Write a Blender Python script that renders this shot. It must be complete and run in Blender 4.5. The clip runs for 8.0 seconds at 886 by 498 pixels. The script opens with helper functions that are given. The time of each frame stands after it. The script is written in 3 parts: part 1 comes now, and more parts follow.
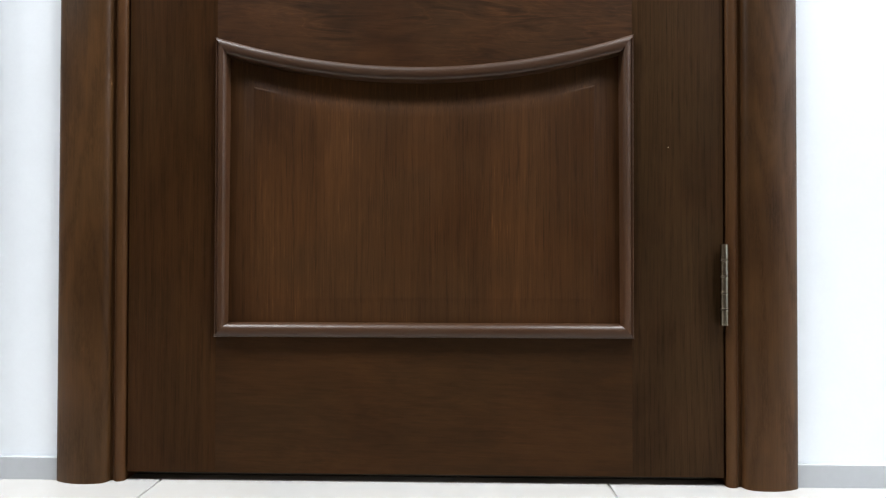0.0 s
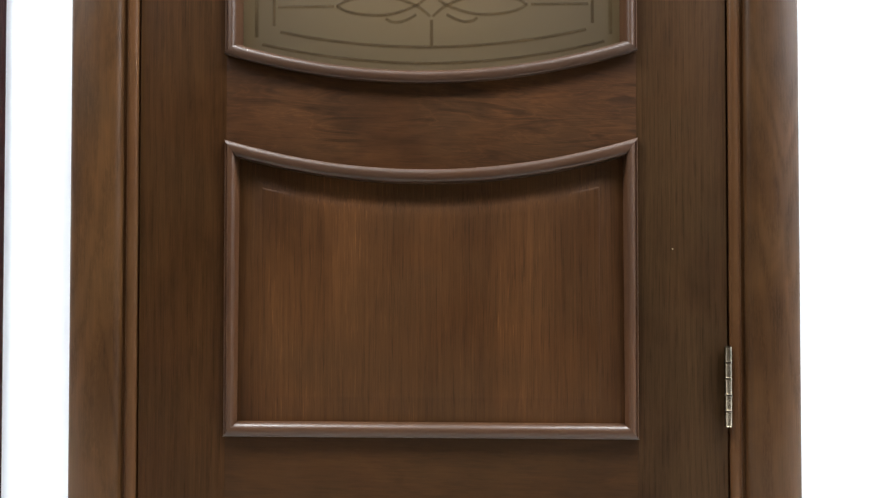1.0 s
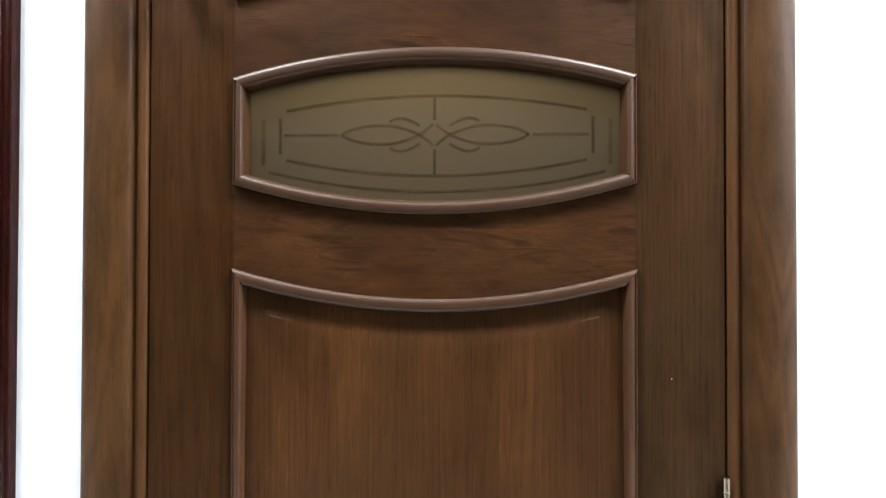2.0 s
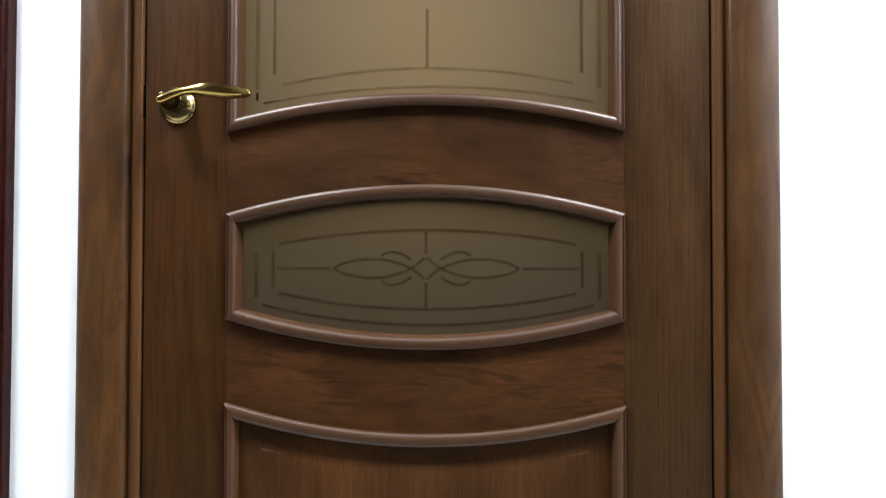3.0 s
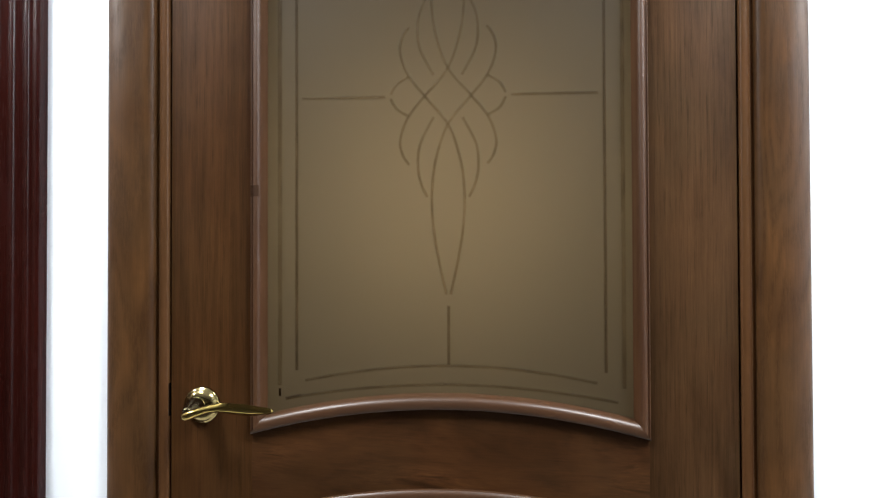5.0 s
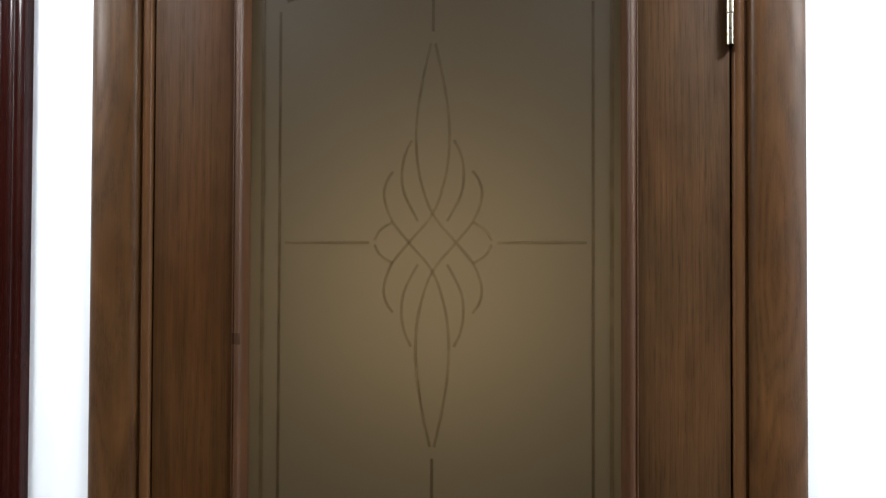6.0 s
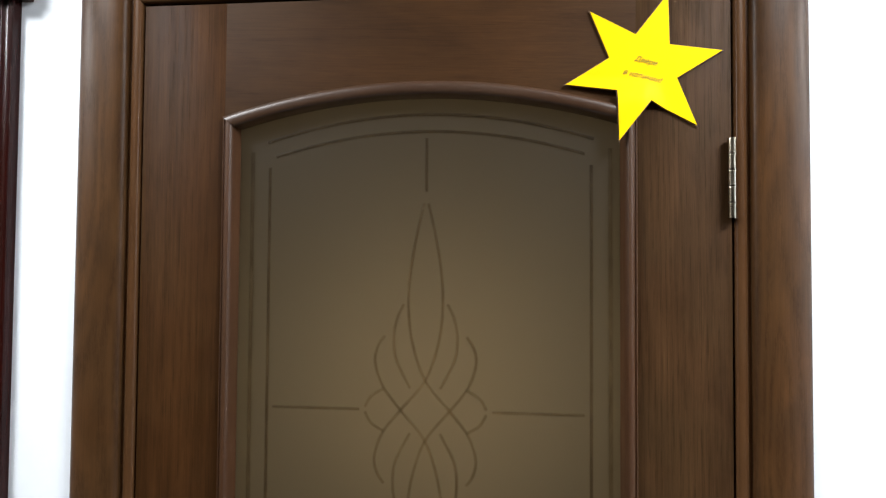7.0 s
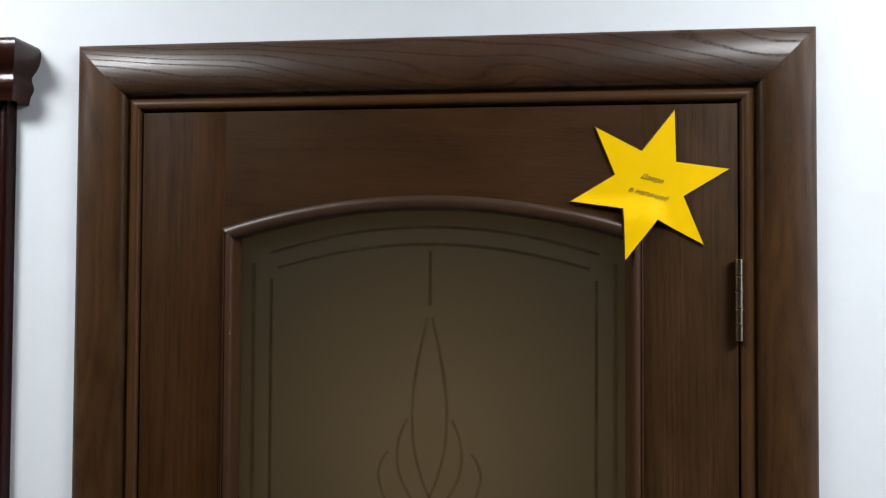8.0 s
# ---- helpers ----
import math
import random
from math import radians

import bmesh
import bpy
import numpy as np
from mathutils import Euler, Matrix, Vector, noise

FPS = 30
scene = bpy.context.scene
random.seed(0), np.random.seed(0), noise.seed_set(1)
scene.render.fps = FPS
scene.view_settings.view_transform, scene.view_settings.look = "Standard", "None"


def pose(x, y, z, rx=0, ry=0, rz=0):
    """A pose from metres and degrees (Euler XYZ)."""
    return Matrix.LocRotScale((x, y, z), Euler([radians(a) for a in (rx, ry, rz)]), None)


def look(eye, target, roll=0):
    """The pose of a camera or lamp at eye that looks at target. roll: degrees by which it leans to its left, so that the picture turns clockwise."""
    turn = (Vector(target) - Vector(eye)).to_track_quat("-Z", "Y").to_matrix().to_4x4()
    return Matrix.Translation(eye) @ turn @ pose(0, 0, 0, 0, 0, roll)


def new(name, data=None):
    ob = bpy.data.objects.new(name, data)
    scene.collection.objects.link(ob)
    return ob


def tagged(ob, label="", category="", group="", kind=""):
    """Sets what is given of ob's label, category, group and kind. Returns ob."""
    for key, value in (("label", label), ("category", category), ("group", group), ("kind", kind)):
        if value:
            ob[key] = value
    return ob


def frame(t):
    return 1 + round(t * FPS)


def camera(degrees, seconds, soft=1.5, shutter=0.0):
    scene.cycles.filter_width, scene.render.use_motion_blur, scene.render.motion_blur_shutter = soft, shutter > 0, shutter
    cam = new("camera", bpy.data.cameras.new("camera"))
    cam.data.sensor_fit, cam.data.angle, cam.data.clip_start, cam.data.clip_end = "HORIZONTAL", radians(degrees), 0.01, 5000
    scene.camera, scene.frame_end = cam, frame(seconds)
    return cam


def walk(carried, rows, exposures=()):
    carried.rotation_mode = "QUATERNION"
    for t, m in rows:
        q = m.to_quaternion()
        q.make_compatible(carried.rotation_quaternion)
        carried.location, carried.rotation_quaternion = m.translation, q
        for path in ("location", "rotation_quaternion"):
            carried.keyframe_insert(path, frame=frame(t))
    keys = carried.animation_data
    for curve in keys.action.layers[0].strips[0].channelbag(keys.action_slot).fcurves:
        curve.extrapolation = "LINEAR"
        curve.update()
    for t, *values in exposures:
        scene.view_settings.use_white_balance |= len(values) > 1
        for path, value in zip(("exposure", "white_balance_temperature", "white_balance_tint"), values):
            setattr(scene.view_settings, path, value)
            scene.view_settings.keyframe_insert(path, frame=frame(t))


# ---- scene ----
from mathutils import geometry

# ---------------------------------------------------------------- camera
cam = camera(74.0, 8.0, soft=1.25)
PATH = [
    (0, (0.046, -0.79, 0.305), (-0.001, 1.209, 0.328), 0.1),
    (0.5, (0.036, -0.793, 0.366), (-0.007, 1.207, 0.386), 0.1),
    (1, (0.038, -0.8, 0.438), (-0.011, 1.199, 0.468), 0.0),
    (1.2, (0.0362, -0.8033, 0.4711), (-0.0075, 1.1960, 0.5003), 0.04),
    (1.5, (0.033, -0.808, 0.525), (-0.021, 1.191, 0.551), 0.1),
    (1.7, (0.036, -0.811, 0.562), (-0.033, 1.188, 0.586), 0.1),
    (2.8, (0.049, -0.829, 0.764), (-0.002, 1.17, 0.801), 0.1),
    (3, (0.047, -0.829, 0.801), (-0.002, 1.17, 0.84), 0.1),
    (3.2, (0.0446, -0.8294, 0.8334), (-0.0049, 1.1695, 0.8784), 0.06),
    (3.5, (0.043, -0.83, 0.884), (-0.011, 1.169, 0.936), -0.0),
    (4, (0.055, -0.827, 0.981), (-0.014, 1.171, 1.032), -0.0),
    (4.2, (0.0558, -0.8284, 1.0279), (-0.0226, 1.1695, 1.0783), 0.00),
    (4.5, (0.056, -0.831, 1.102), (-0.067, 1.165, 1.145), -0.0),
    (4.7, (0.045, -0.831, 1.16), (-0.077, 1.165, 1.186), -0.2),
    (5.8, (0.087, -0.812, 1.396), (-0.091, 1.18, 1.425), 0.1),
    (6, (0.092, -0.808, 1.445), (-0.088, 1.184, 1.474), 0.2),
    (6.5, (0.098, -0.802, 1.566), (-0.083, 1.19, 1.599), 0.2),
    (6.7, (0.0988, -0.7950, 1.6074), (-0.0839, 1.1962, 1.6512), 0.28),
    (7, (0.099, -0.785, 1.662), (-0.083, 1.206, 1.721), 0.4),
    (7.3, (0.0985, -0.7823, 1.7202), (-0.0925, 1.2080, 1.7683), 0.34),
    (7.5, (0.097, -0.782, 1.763), (-0.088, 1.209, 1.804), 0.3),
    (7.8, (0.0922, -0.7815, 1.8046), (-0.0813, 1.2106, 1.8438), 0.30),
    (8, (0.088, -0.781, 1.825), (-0.082, 1.211, 1.864), 0.3),
]
# the clip's camera opens up on the dark wood and closes down on the white wall
EXPOSURE = [(0.0, 1.32), (0.6, 1.70), (1.5, 2.07), (2.8, 1.79), (3.5, 1.64), (4.5, 1.50), (5.8, 1.25), (6.5, 0.98), (7.0, 0.92), (7.5, 0.50), (8.0, -0.06)]
walk(cam, [(t, look(eye, target, roll)) for t, eye, target, roll in PATH], EXPOSURE)

# ---------------------------------------------------------------- world and lamps
world = bpy.data.worlds.new("world")
scene.world = world
world.use_nodes = True
world.node_tree.nodes["Background"].inputs["Color"].default_value = (0.8, 0.9, 1.0, 1)
world.node_tree.nodes["Background"].inputs["Strength"].default_value = 0.3


def ceiling_lamp(x, y, watts, size, colour=(0.95, 0.975, 1.0)):
    """A square light panel let into the ceiling, shining down."""
    data = bpy.data.lights.new("ceiling_lamp", "AREA")
    data.shape, data.size, data.energy, data.color = "SQUARE", size, watts, colour
    new("ceiling_lamp", data).matrix_world = pose(x, y, 2.735)


for lx, ly, watts in ((-2.80, -0.80, 30.0), (-1.10, -0.78, 29.5), (1.06, -0.80, 31.5), (2.70, -0.82, 36.0)):
    ceiling_lamp(lx, ly, watts, 0.50)

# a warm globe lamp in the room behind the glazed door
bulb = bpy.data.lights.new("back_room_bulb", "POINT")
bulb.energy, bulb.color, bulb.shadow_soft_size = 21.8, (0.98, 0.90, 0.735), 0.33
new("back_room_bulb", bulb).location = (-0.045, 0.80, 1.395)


# ---------------------------------------------------------------- materials
class Nodes:
    """A small wrapper to write node materials in few lines."""

    def __init__(self, name):
        self.mat = bpy.data.materials.new(name)
        self.mat.use_nodes = True
        self.tree = self.mat.node_tree
        self.bsdf = self.tree.nodes["Principled BSDF"]
        self.out = self.tree.nodes["Material Output"]

    def add(self, kind):
        return self.tree.nodes.new(kind)

    def link(self, a, b):
        self.tree.links.new(a, b)

    def value(self, x, node, socket):
        if isinstance(x, bpy.types.NodeSocket):
            self.link(x, node.inputs[socket])
        else:
            node.inputs[socket].default_value = x

    def maths(self, op, a, b=0.0, clamp=False):
        node = self.add("ShaderNodeMath")
        node.operation, node.use_clamp = op, clamp
        self.value(a, node, 0)
        self.value(b, node, 1)
        return node.outputs[0]

    def mix(self, fac, a, b, blend="MIX"):
        node = self.add("ShaderNodeMix")
        node.data_type, node.blend_type = "RGBA", blend
        self.value(fac, node, 0)
        self.value(a if isinstance(a, bpy.types.NodeSocket) else (*a, 1), node, 6)
        self.value(b if isinstance(b, bpy.types.NodeSocket) else (*b, 1), node, 7)
        return node.outputs[2]

    def ramp(self, x, lo, hi):
        node = self.add("ShaderNodeMapRange")
        self.value(x, node, 0)
        node.inputs[1].default_value, node.inputs[2].default_value = lo, hi
        return node.outputs[0]

    def noise(self, vec, scale, detail=3.0, rough=0.55, distort=0.0):
        node = self.add("ShaderNodeTexNoise")
        self.link(vec, node.inputs["Vector"])
        node.inputs["Scale"].default_value, node.inputs["Detail"].default_value = scale, detail
        node.inputs["Roughness"].default_value, node.inputs["Distortion"].default_value = rough, distort
        return node.outputs["Fac"]

    def stretched(self, vec, sx, sy, sz):
        node = self.add("ShaderNodeVectorMath")
        node.operation = "MULTIPLY"
        self.link(vec, node.inputs[0])
        node.inputs[1].default_value = (sx, sy, sz)
        return node.outputs[0]

    def place(self, spread=7.0):
        """Object coordinates, moved by a random step for each object."""
        co = self.add("ShaderNodeTexCoord").outputs["Object"]
        step = self.maths("MULTIPLY", self.add("ShaderNodeObjectInfo").outputs["Random"], spread)
        node = self.add("ShaderNodeVectorMath")
        self.link(co, node.inputs[0])
        self.link(step, node.inputs[1])
        return node.outputs[0]

    def bump(self, height, strength, distance):
        node = self.add("ShaderNodeBump")
        node.inputs["Strength"].default_value, node.inputs["Distance"].default_value = strength, distance
        self.link(height, node.inputs["Height"])
        self.link(node.outputs[0], self.bsdf.inputs["Normal"])


def wood(name, along, dark, light, olive, gloss=0.5, rings=0.3, pores=1.0, grain=1.0, shine=0.2, thin=0.30, curl=0.075, slant=0.0, layers=0.0, mark=1.0, mottle=1.0, fleck=0.0, flame=0.0, dots=0.20):
    """Stained oak veneer under satin lacquer; the grain runs along x or z, the more wild the higher curl.
    dots: how short the dashes of the rings are; fleck: pores catching light, painted as pale streaks; flame: short dark
    wavy marks along the grain."""
    n = Nodes(name)
    vec = n.place()
    if slant:
        turn = n.add("ShaderNodeVectorRotate")
        turn.rotation_type = "Y_AXIS"
        turn.inputs["Angle"].default_value = radians(slant)
        n.link(vec, turn.inputs["Vector"])
        vec = turn.outputs[0]

    def drawn(k):
        return n.stretched(vec, *((1.0, 1.0, k) if along == "z" else (k, 1.0, 1.0)))

    def scaled(x, low, span):
        return n.maths("ADD", low, n.maths("MULTIPLY", x, span))

    cloud = n.noise(drawn(0.16 + 1.3 * curl), 11.0, 4.0, 0.55, 0.6)
    blotch = n.noise(vec, 6.0, 3.0, 0.55, 0.3)
    wavy = n.noise(drawn(curl), 15.0, 1.5, 0.4, 0.3)
    # year rings: contour lines of a slow, drawn-out noise, partly broken into rows of dashes
    split = n.add("ShaderNodeSeparateXYZ")
    n.link(vec, split.inputs[0])
    across = n.maths("MULTIPLY", split.outputs["X" if along == "z" else "Z"], layers)
    ring = n.ramp(n.maths("SINE", n.maths("ADD", n.maths("MULTIPLY", wavy, 62.0 if not layers else 38.0), across)), thin, 1.0)
    figure = n.ramp(n.noise(drawn(0.25 + 0.8 * curl), 26.0, 4.0, 0.6, 1.2), 0.30, 0.70)
    dash = n.ramp(n.noise(drawn(dots), 420.0, 2.0, 0.6), 0.38, 0.60)
    streak = n.noise(drawn(0.30 * curl + 0.018), 90.0, 4.0, 0.6)
    fibre = n.noise(drawn(0.016 + 0.22 * curl * curl * 4), 400.0, 3.0, 0.65)
    pore = n.ramp(n.noise(drawn(0.034), 640.0, 1.0, 0.5), 0.53, 0.68)
    pore = n.maths("MULTIPLY", pore, scaled(ring, 0.55, 0.45))
    colour = n.mix(n.ramp(cloud, 0.36, 0.64), dark, light)
    colour = n.mix(n.maths("MULTIPLY", n.ramp(blotch, 0.44, 0.64), 0.75), colour, olive)
    shade = scaled(n.ramp(streak, 0.28, 0.72), 0.95 - 0.20 * grain, 0.40 * grain)
    shade = n.maths("MULTIPLY", shade, scaled(n.ramp(fibre, 0.33, 0.67), 1.0 - 0.30 * grain, 0.54 * grain))
    gap = n.maths("MULTIPLY", n.maths("MULTIPLY", ring, scaled(dash, 0.35, 0.65)), rings)
    shade = n.maths("MULTIPLY", shade, n.maths("SUBTRACT", 1.0, n.maths("MULTIPLY", gap, mark)))
    shade = n.maths("MULTIPLY", shade, scaled(figure, 1.0 - 0.26 * grain * mottle, 0.50 * grain * mottle))
    shade = n.maths("MULTIPLY", shade, n.maths("SUBTRACT", 1.0, n.maths("MULTIPLY", pore, 0.34 * pores)))
    if fleck:
        pale = n.ramp(n.noise(drawn(0.040), 520.0, 1.0, 0.5, 0.2), 0.58, 0.70)
        there = n.ramp(n.noise(drawn(0.4), 16.0, 2.0, 0.5), 0.45, 0.62)
        shade = n.maths("MULTIPLY", shade, scaled(n.maths("MULTIPLY", pale, there), 1.0, fleck))
    if flame:
        wild = n.noise(drawn(0.17), 50.0, 3.0, 0.55, 1.6)
        tongue = n.ramp(wild, 0.55, 0.66)
        rim = n.ramp(n.maths("ABSOLUTE", n.maths("SUBTRACT", wild, 0.50)), 0.035, 0.0)
        there = n.ramp(n.noise(drawn(0.5), 9.0, 2.0, 0.5), 0.42, 0.58)
        shade = n.maths("MULTIPLY", shade, n.maths("SUBTRACT", 1.0, n.maths("MULTIPLY", n.maths("MULTIPLY", tongue, there), flame)))
        shade = n.maths("MULTIPLY", shade, scaled(n.maths("MULTIPLY", rim, there), 1.0, 0.8 * flame))
    grey = n.add("ShaderNodeCombineColor")
    for i in range(3):
        n.link(shade, grey.inputs[i])
    colour = n.mix(1.0, colour, grey.outputs[0], "MULTIPLY")
    n.link(colour, n.bsdf.inputs["Base Color"])
    rough = scaled(n.maths("SUBTRACT", blotch, 0.5), gloss, 0.16)
    n.link(n.maths("ADD", rough, n.maths("ADD", n.maths("MULTIPLY", pore, 0.07), n.maths("MULTIPLY", gap, 0.25))), n.bsdf.inputs["Roughness"])
    # open pores and dashes break the lacquer's gloss
    n.link(n.maths("MULTIPLY", shine, n.maths("SUBTRACT", 1.0, n.maths("MULTIPLY", gap, 0.95))), n.bsdf.inputs["Specular IOR Level"])
    height = n.maths("SUBTRACT", n.maths("MULTIPLY", fibre, 0.5), n.maths("MULTIPLY", pore, 0.5))
    n.bump(height, 0.22, 0.0004)
    return n.mat


DARK, LIGHT, OLIVE = (0.0335, 0.0135, 0.0040), (0.0540, 0.0218, 0.0068), (0.0415, 0.0184, 0.0060)
WOOD_UP = wood("stained_oak_upright", "z", DARK, LIGHT, OLIVE, gloss=0.50, rings=0.12, pores=0.7, grain=0.50, shine=0.05, thin=-0.3, curl=0.07, layers=420.0, mottle=0.9, fleck=0.20)
WOOD_UP_OLIVE = wood("stained_oak_upright_olive", "z", (0.0335, 0.0156, 0.0060), (0.057, 0.0276, 0.0112), (0.045, 0.0236, 0.0096), gloss=0.50, rings=0.13, pores=0.8, grain=0.50, shine=0.05, thin=-0.4, curl=0.07, layers=700.0, mottle=0.7, fleck=0.16)
WOOD_ACROSS = wood("stained_oak_across", "x", (0.028, 0.0106, 0.0031), (0.058, 0.0224, 0.0070), (0.040, 0.0172, 0.0056), gloss=0.46, rings=0.10, pores=0.3, grain=0.42, shine=0.11, curl=0.24, slant=-3.0, mottle=1.2, flame=0.38)
WOOD_ACROSS_PLAIN = wood("stained_oak_across_plain", "x", (0.0275, 0.0112, 0.0033), (0.042, 0.0172, 0.0052), (0.034, 0.0152, 0.0048), gloss=0.48, rings=0.06, pores=0.3, grain=0.35, shine=0.08, curl=0.22, slant=-2.0, mottle=0.9, flame=0.12)
WOOD_ACROSS_TOP = wood("stained_oak_across_top", "x", (0.0365, 0.0158, 0.0052), (0.054, 0.0232, 0.0076), (0.045, 0.0204, 0.0068), gloss=0.47, rings=0.08, pores=0.5, grain=0.40, shine=0.10, curl=0.16, slant=-2.0, mottle=0.7, flame=0.16)
WOOD_PANEL = wood("stained_oak_panel", "z", (0.039, 0.0150, 0.0042), (0.066, 0.0262, 0.0078), (0.046, 0.0200, 0.0064), gloss=0.48, rings=0.09, pores=0.8, grain=0.52, shine=0.11, thin=-0.3, curl=0.04, layers=620.0, mottle=0.8, fleck=0.42)
MOULD_TONES = ((0.0400, 0.0172, 0.0070), (0.0525, 0.0228, 0.0096), (0.0440, 0.0200, 0.0085))
WOOD_MOULD = wood("stained_moulding", "z", (0.0470, 0.0193, 0.0074), (0.0627, 0.0264, 0.0105), (0.0515, 0.0228, 0.0092), gloss=0.42, rings=0.05, pores=0.2, grain=0.16, shine=0.32)
WOOD_MOULD_ACROSS = wood("stained_moulding_across", "x", *MOULD_TONES, gloss=0.37, rings=0.05, pores=0.2, grain=0.16, shine=0.44)
WOOD_CASING = wood("casing_upright", "z", (0.045, 0.0196, 0.0066), (0.080, 0.0356, 0.0120), (0.059, 0.0280, 0.0100), gloss=0.36, rings=0.26, pores=0.35, grain=0.36, shine=0.17, thin=-0.7, curl=0.15, mottle=1.7)
WOOD_HEAD = wood("casing_across", "x", (0.033, 0.0126, 0.0036), (0.062, 0.0245, 0.0074), (0.043, 0.0190, 0.0060), gloss=0.35, rings=0.80, pores=0.4, grain=0.5, shine=0.50, thin=0.62, curl=0.22, slant=-7.0, layers=430.0, mark=0.34, flame=0.2, dots=0.6)
BEAD_TONES = ((0.0600, 0.0257, 0.0094), (0.0864, 0.0382, 0.0144), (0.0684, 0.0322, 0.0125))
WOOD_BEAD = wood("stained_bead", "z", *BEAD_TONES, gloss=0.36, rings=0.05, pores=0.2, grain=0.2, shine=0.12)
WOOD_BEAD_ACROSS = wood("stained_bead_across", "x", *BEAD_TONES, gloss=0.36, rings=0.05, pores=0.2, grain=0.2, shine=0.10)
MAHOGANY = wood("mahogany", "z", (0.014, 0.0021, 0.0014), (0.022, 0.0036, 0.0022), (0.018, 0.0029, 0.0019), gloss=0.24, rings=0.1, pores=0.2, grain=0.3, shine=0.20)
MAHOGANY_ACROSS = wood("mahogany_across", "x", (0.022, 0.0050, 0.0030), (0.034, 0.0080, 0.0050), (0.027, 0.0064, 0.0040), gloss=0.20, rings=0.1, pores=0.2, grain=0.3, shine=0.50)


def plain(name, colour, rough, scale=40.0, vary=0.06, bump=0.0, metal=0.0):
    """A nearly plain surface with faint unevenness at two scales."""
    n = Nodes(name)
    vec = n.place()
    big, small = n.noise(vec, scale * 0.08, 3.0), n.noise(vec, scale, 4.0)
    both = n.maths("ADD", n.maths("MULTIPLY", big, 0.6), n.maths("MULTIPLY", small, 0.4))
    low, high = [c * (1 - vary) for c in colour], [min(1.0, c * (1 + vary)) for c in colour]
    n.link(n.mix(n.ramp(both, 0.3, 0.7), low, high), n.bsdf.inputs["Base Color"])
    n.link(n.maths("ADD", rough - 0.05, n.maths("MULTIPLY", both, 0.1)), n.bsdf.inputs["Roughness"])
    n.bsdf.inputs["Metallic"].default_value = metal
    if bump:
        n.bump(small, bump, 0.0006)
    return n.mat


PAINT = plain("white_wall_paint", (0.79, 0.83, 0.87), 0.65, 240.0, 0.02, 0.15)
# for added walls, toned dark to hold down reflections and bounce
ADDED_DARK_WALL = plain("added_dark_wall", (0.075, 0.055, 0.042), 0.7, 200.0, 0.05, 0.1)
CEILING = plain("ceiling_paint", (0.82, 0.82, 0.82), 0.8, 200.0, 0.02, 0.1)
SKIRTING = plain("grey_skirting", (0.42, 0.44, 0.46), 0.42, 120.0, 0.05, 0.08)
GROUT = plain("grey_grout", (0.30, 0.29, 0.27), 0.9, 300.0, 0.15, 0.3)
BRASS = plain("polished_brass", (0.35, 0.255, 0.080), 0.17, 90.0, 0.08, 0.0, 1.0)
# the neck's dark reflections are put into this brass tone
BRASS_DARK_REFLECT = plain("brass_dark_reflection", (0.135, 0.110, 0.064), 0.14, 90.0, 0.15, 0.0, 1.0)
BRASS_OLD = plain("aged_brass", (0.24, 0.19, 0.085), 0.18, 90.0, 0.12, 0.0, 1.0)
NICKEL = plain("aged_nickel", (0.40, 0.355, 0.27), 0.22, 130.0, 0.16, 0.0, 1.0)
DARK_METAL = plain("dark_metal", (0.10, 0.08, 0.07), 0.4, 130.0, 0.2, 0.1, 1.0)
YELLOW = plain("yellow_card", (0.92, 0.565, 0.0005), 0.5, 60.0, 0.03, 0.03)
YELLOW.node_tree.nodes["Principled BSDF"].inputs["Specular IOR Level"].default_value = 0.05
CARD_EDGE = plain("burnt_card_edge", (0.085, 0.045, 0.018), 0.6, 120.0, 0.2, 0.1)
INK = plain("dark_ink", (0.010, 0.006, 0.004), 0.7, 120.0, 0.1)
FILLER = plain("dark_wood_filler", (0.034, 0.0160, 0.0080), 0.75, 90.0, 0.2)
FILLER.node_tree.nodes["Principled BSDF"].inputs["Specular IOR Level"].default_value = 0.08
CHIP = plain("pale_chip", (0.55, 0.48, 0.36), 0.6, 120.0, 0.1)
# for floors out of view, added dark to hold down reflected light
ADDED_DARK_FLOOR = plain("added_dark_floor", (0.03, 0.025, 0.02), 0.95, 200.0, 0.2, 0.3)


def tile_material():
    n = Nodes("ivory_floor_tile")
    vec = n.place(9.0)
    cloud, fine = n.noise(vec, 3.0, 4.0), n.noise(vec, 70.0, 3.0)
    vein = n.ramp(n.noise(vec, 6.0, 5.0, 0.6, 1.2), 0.47, 0.53)
    colour = n.mix(n.ramp(cloud, 0.3, 0.7), (0.400, 0.395, 0.380), (0.455, 0.450, 0.435))
    colour = n.mix(n.maths("MULTIPLY", vein, 0.12), colour, (0.50, 0.45, 0.38))
    n.link(colour, n.bsdf.inputs["Base Color"])
    n.link(n.maths("ADD", 0.16, n.maths("MULTIPLY", fine, 0.14)), n.bsdf.inputs["Roughness"])
    return n.mat


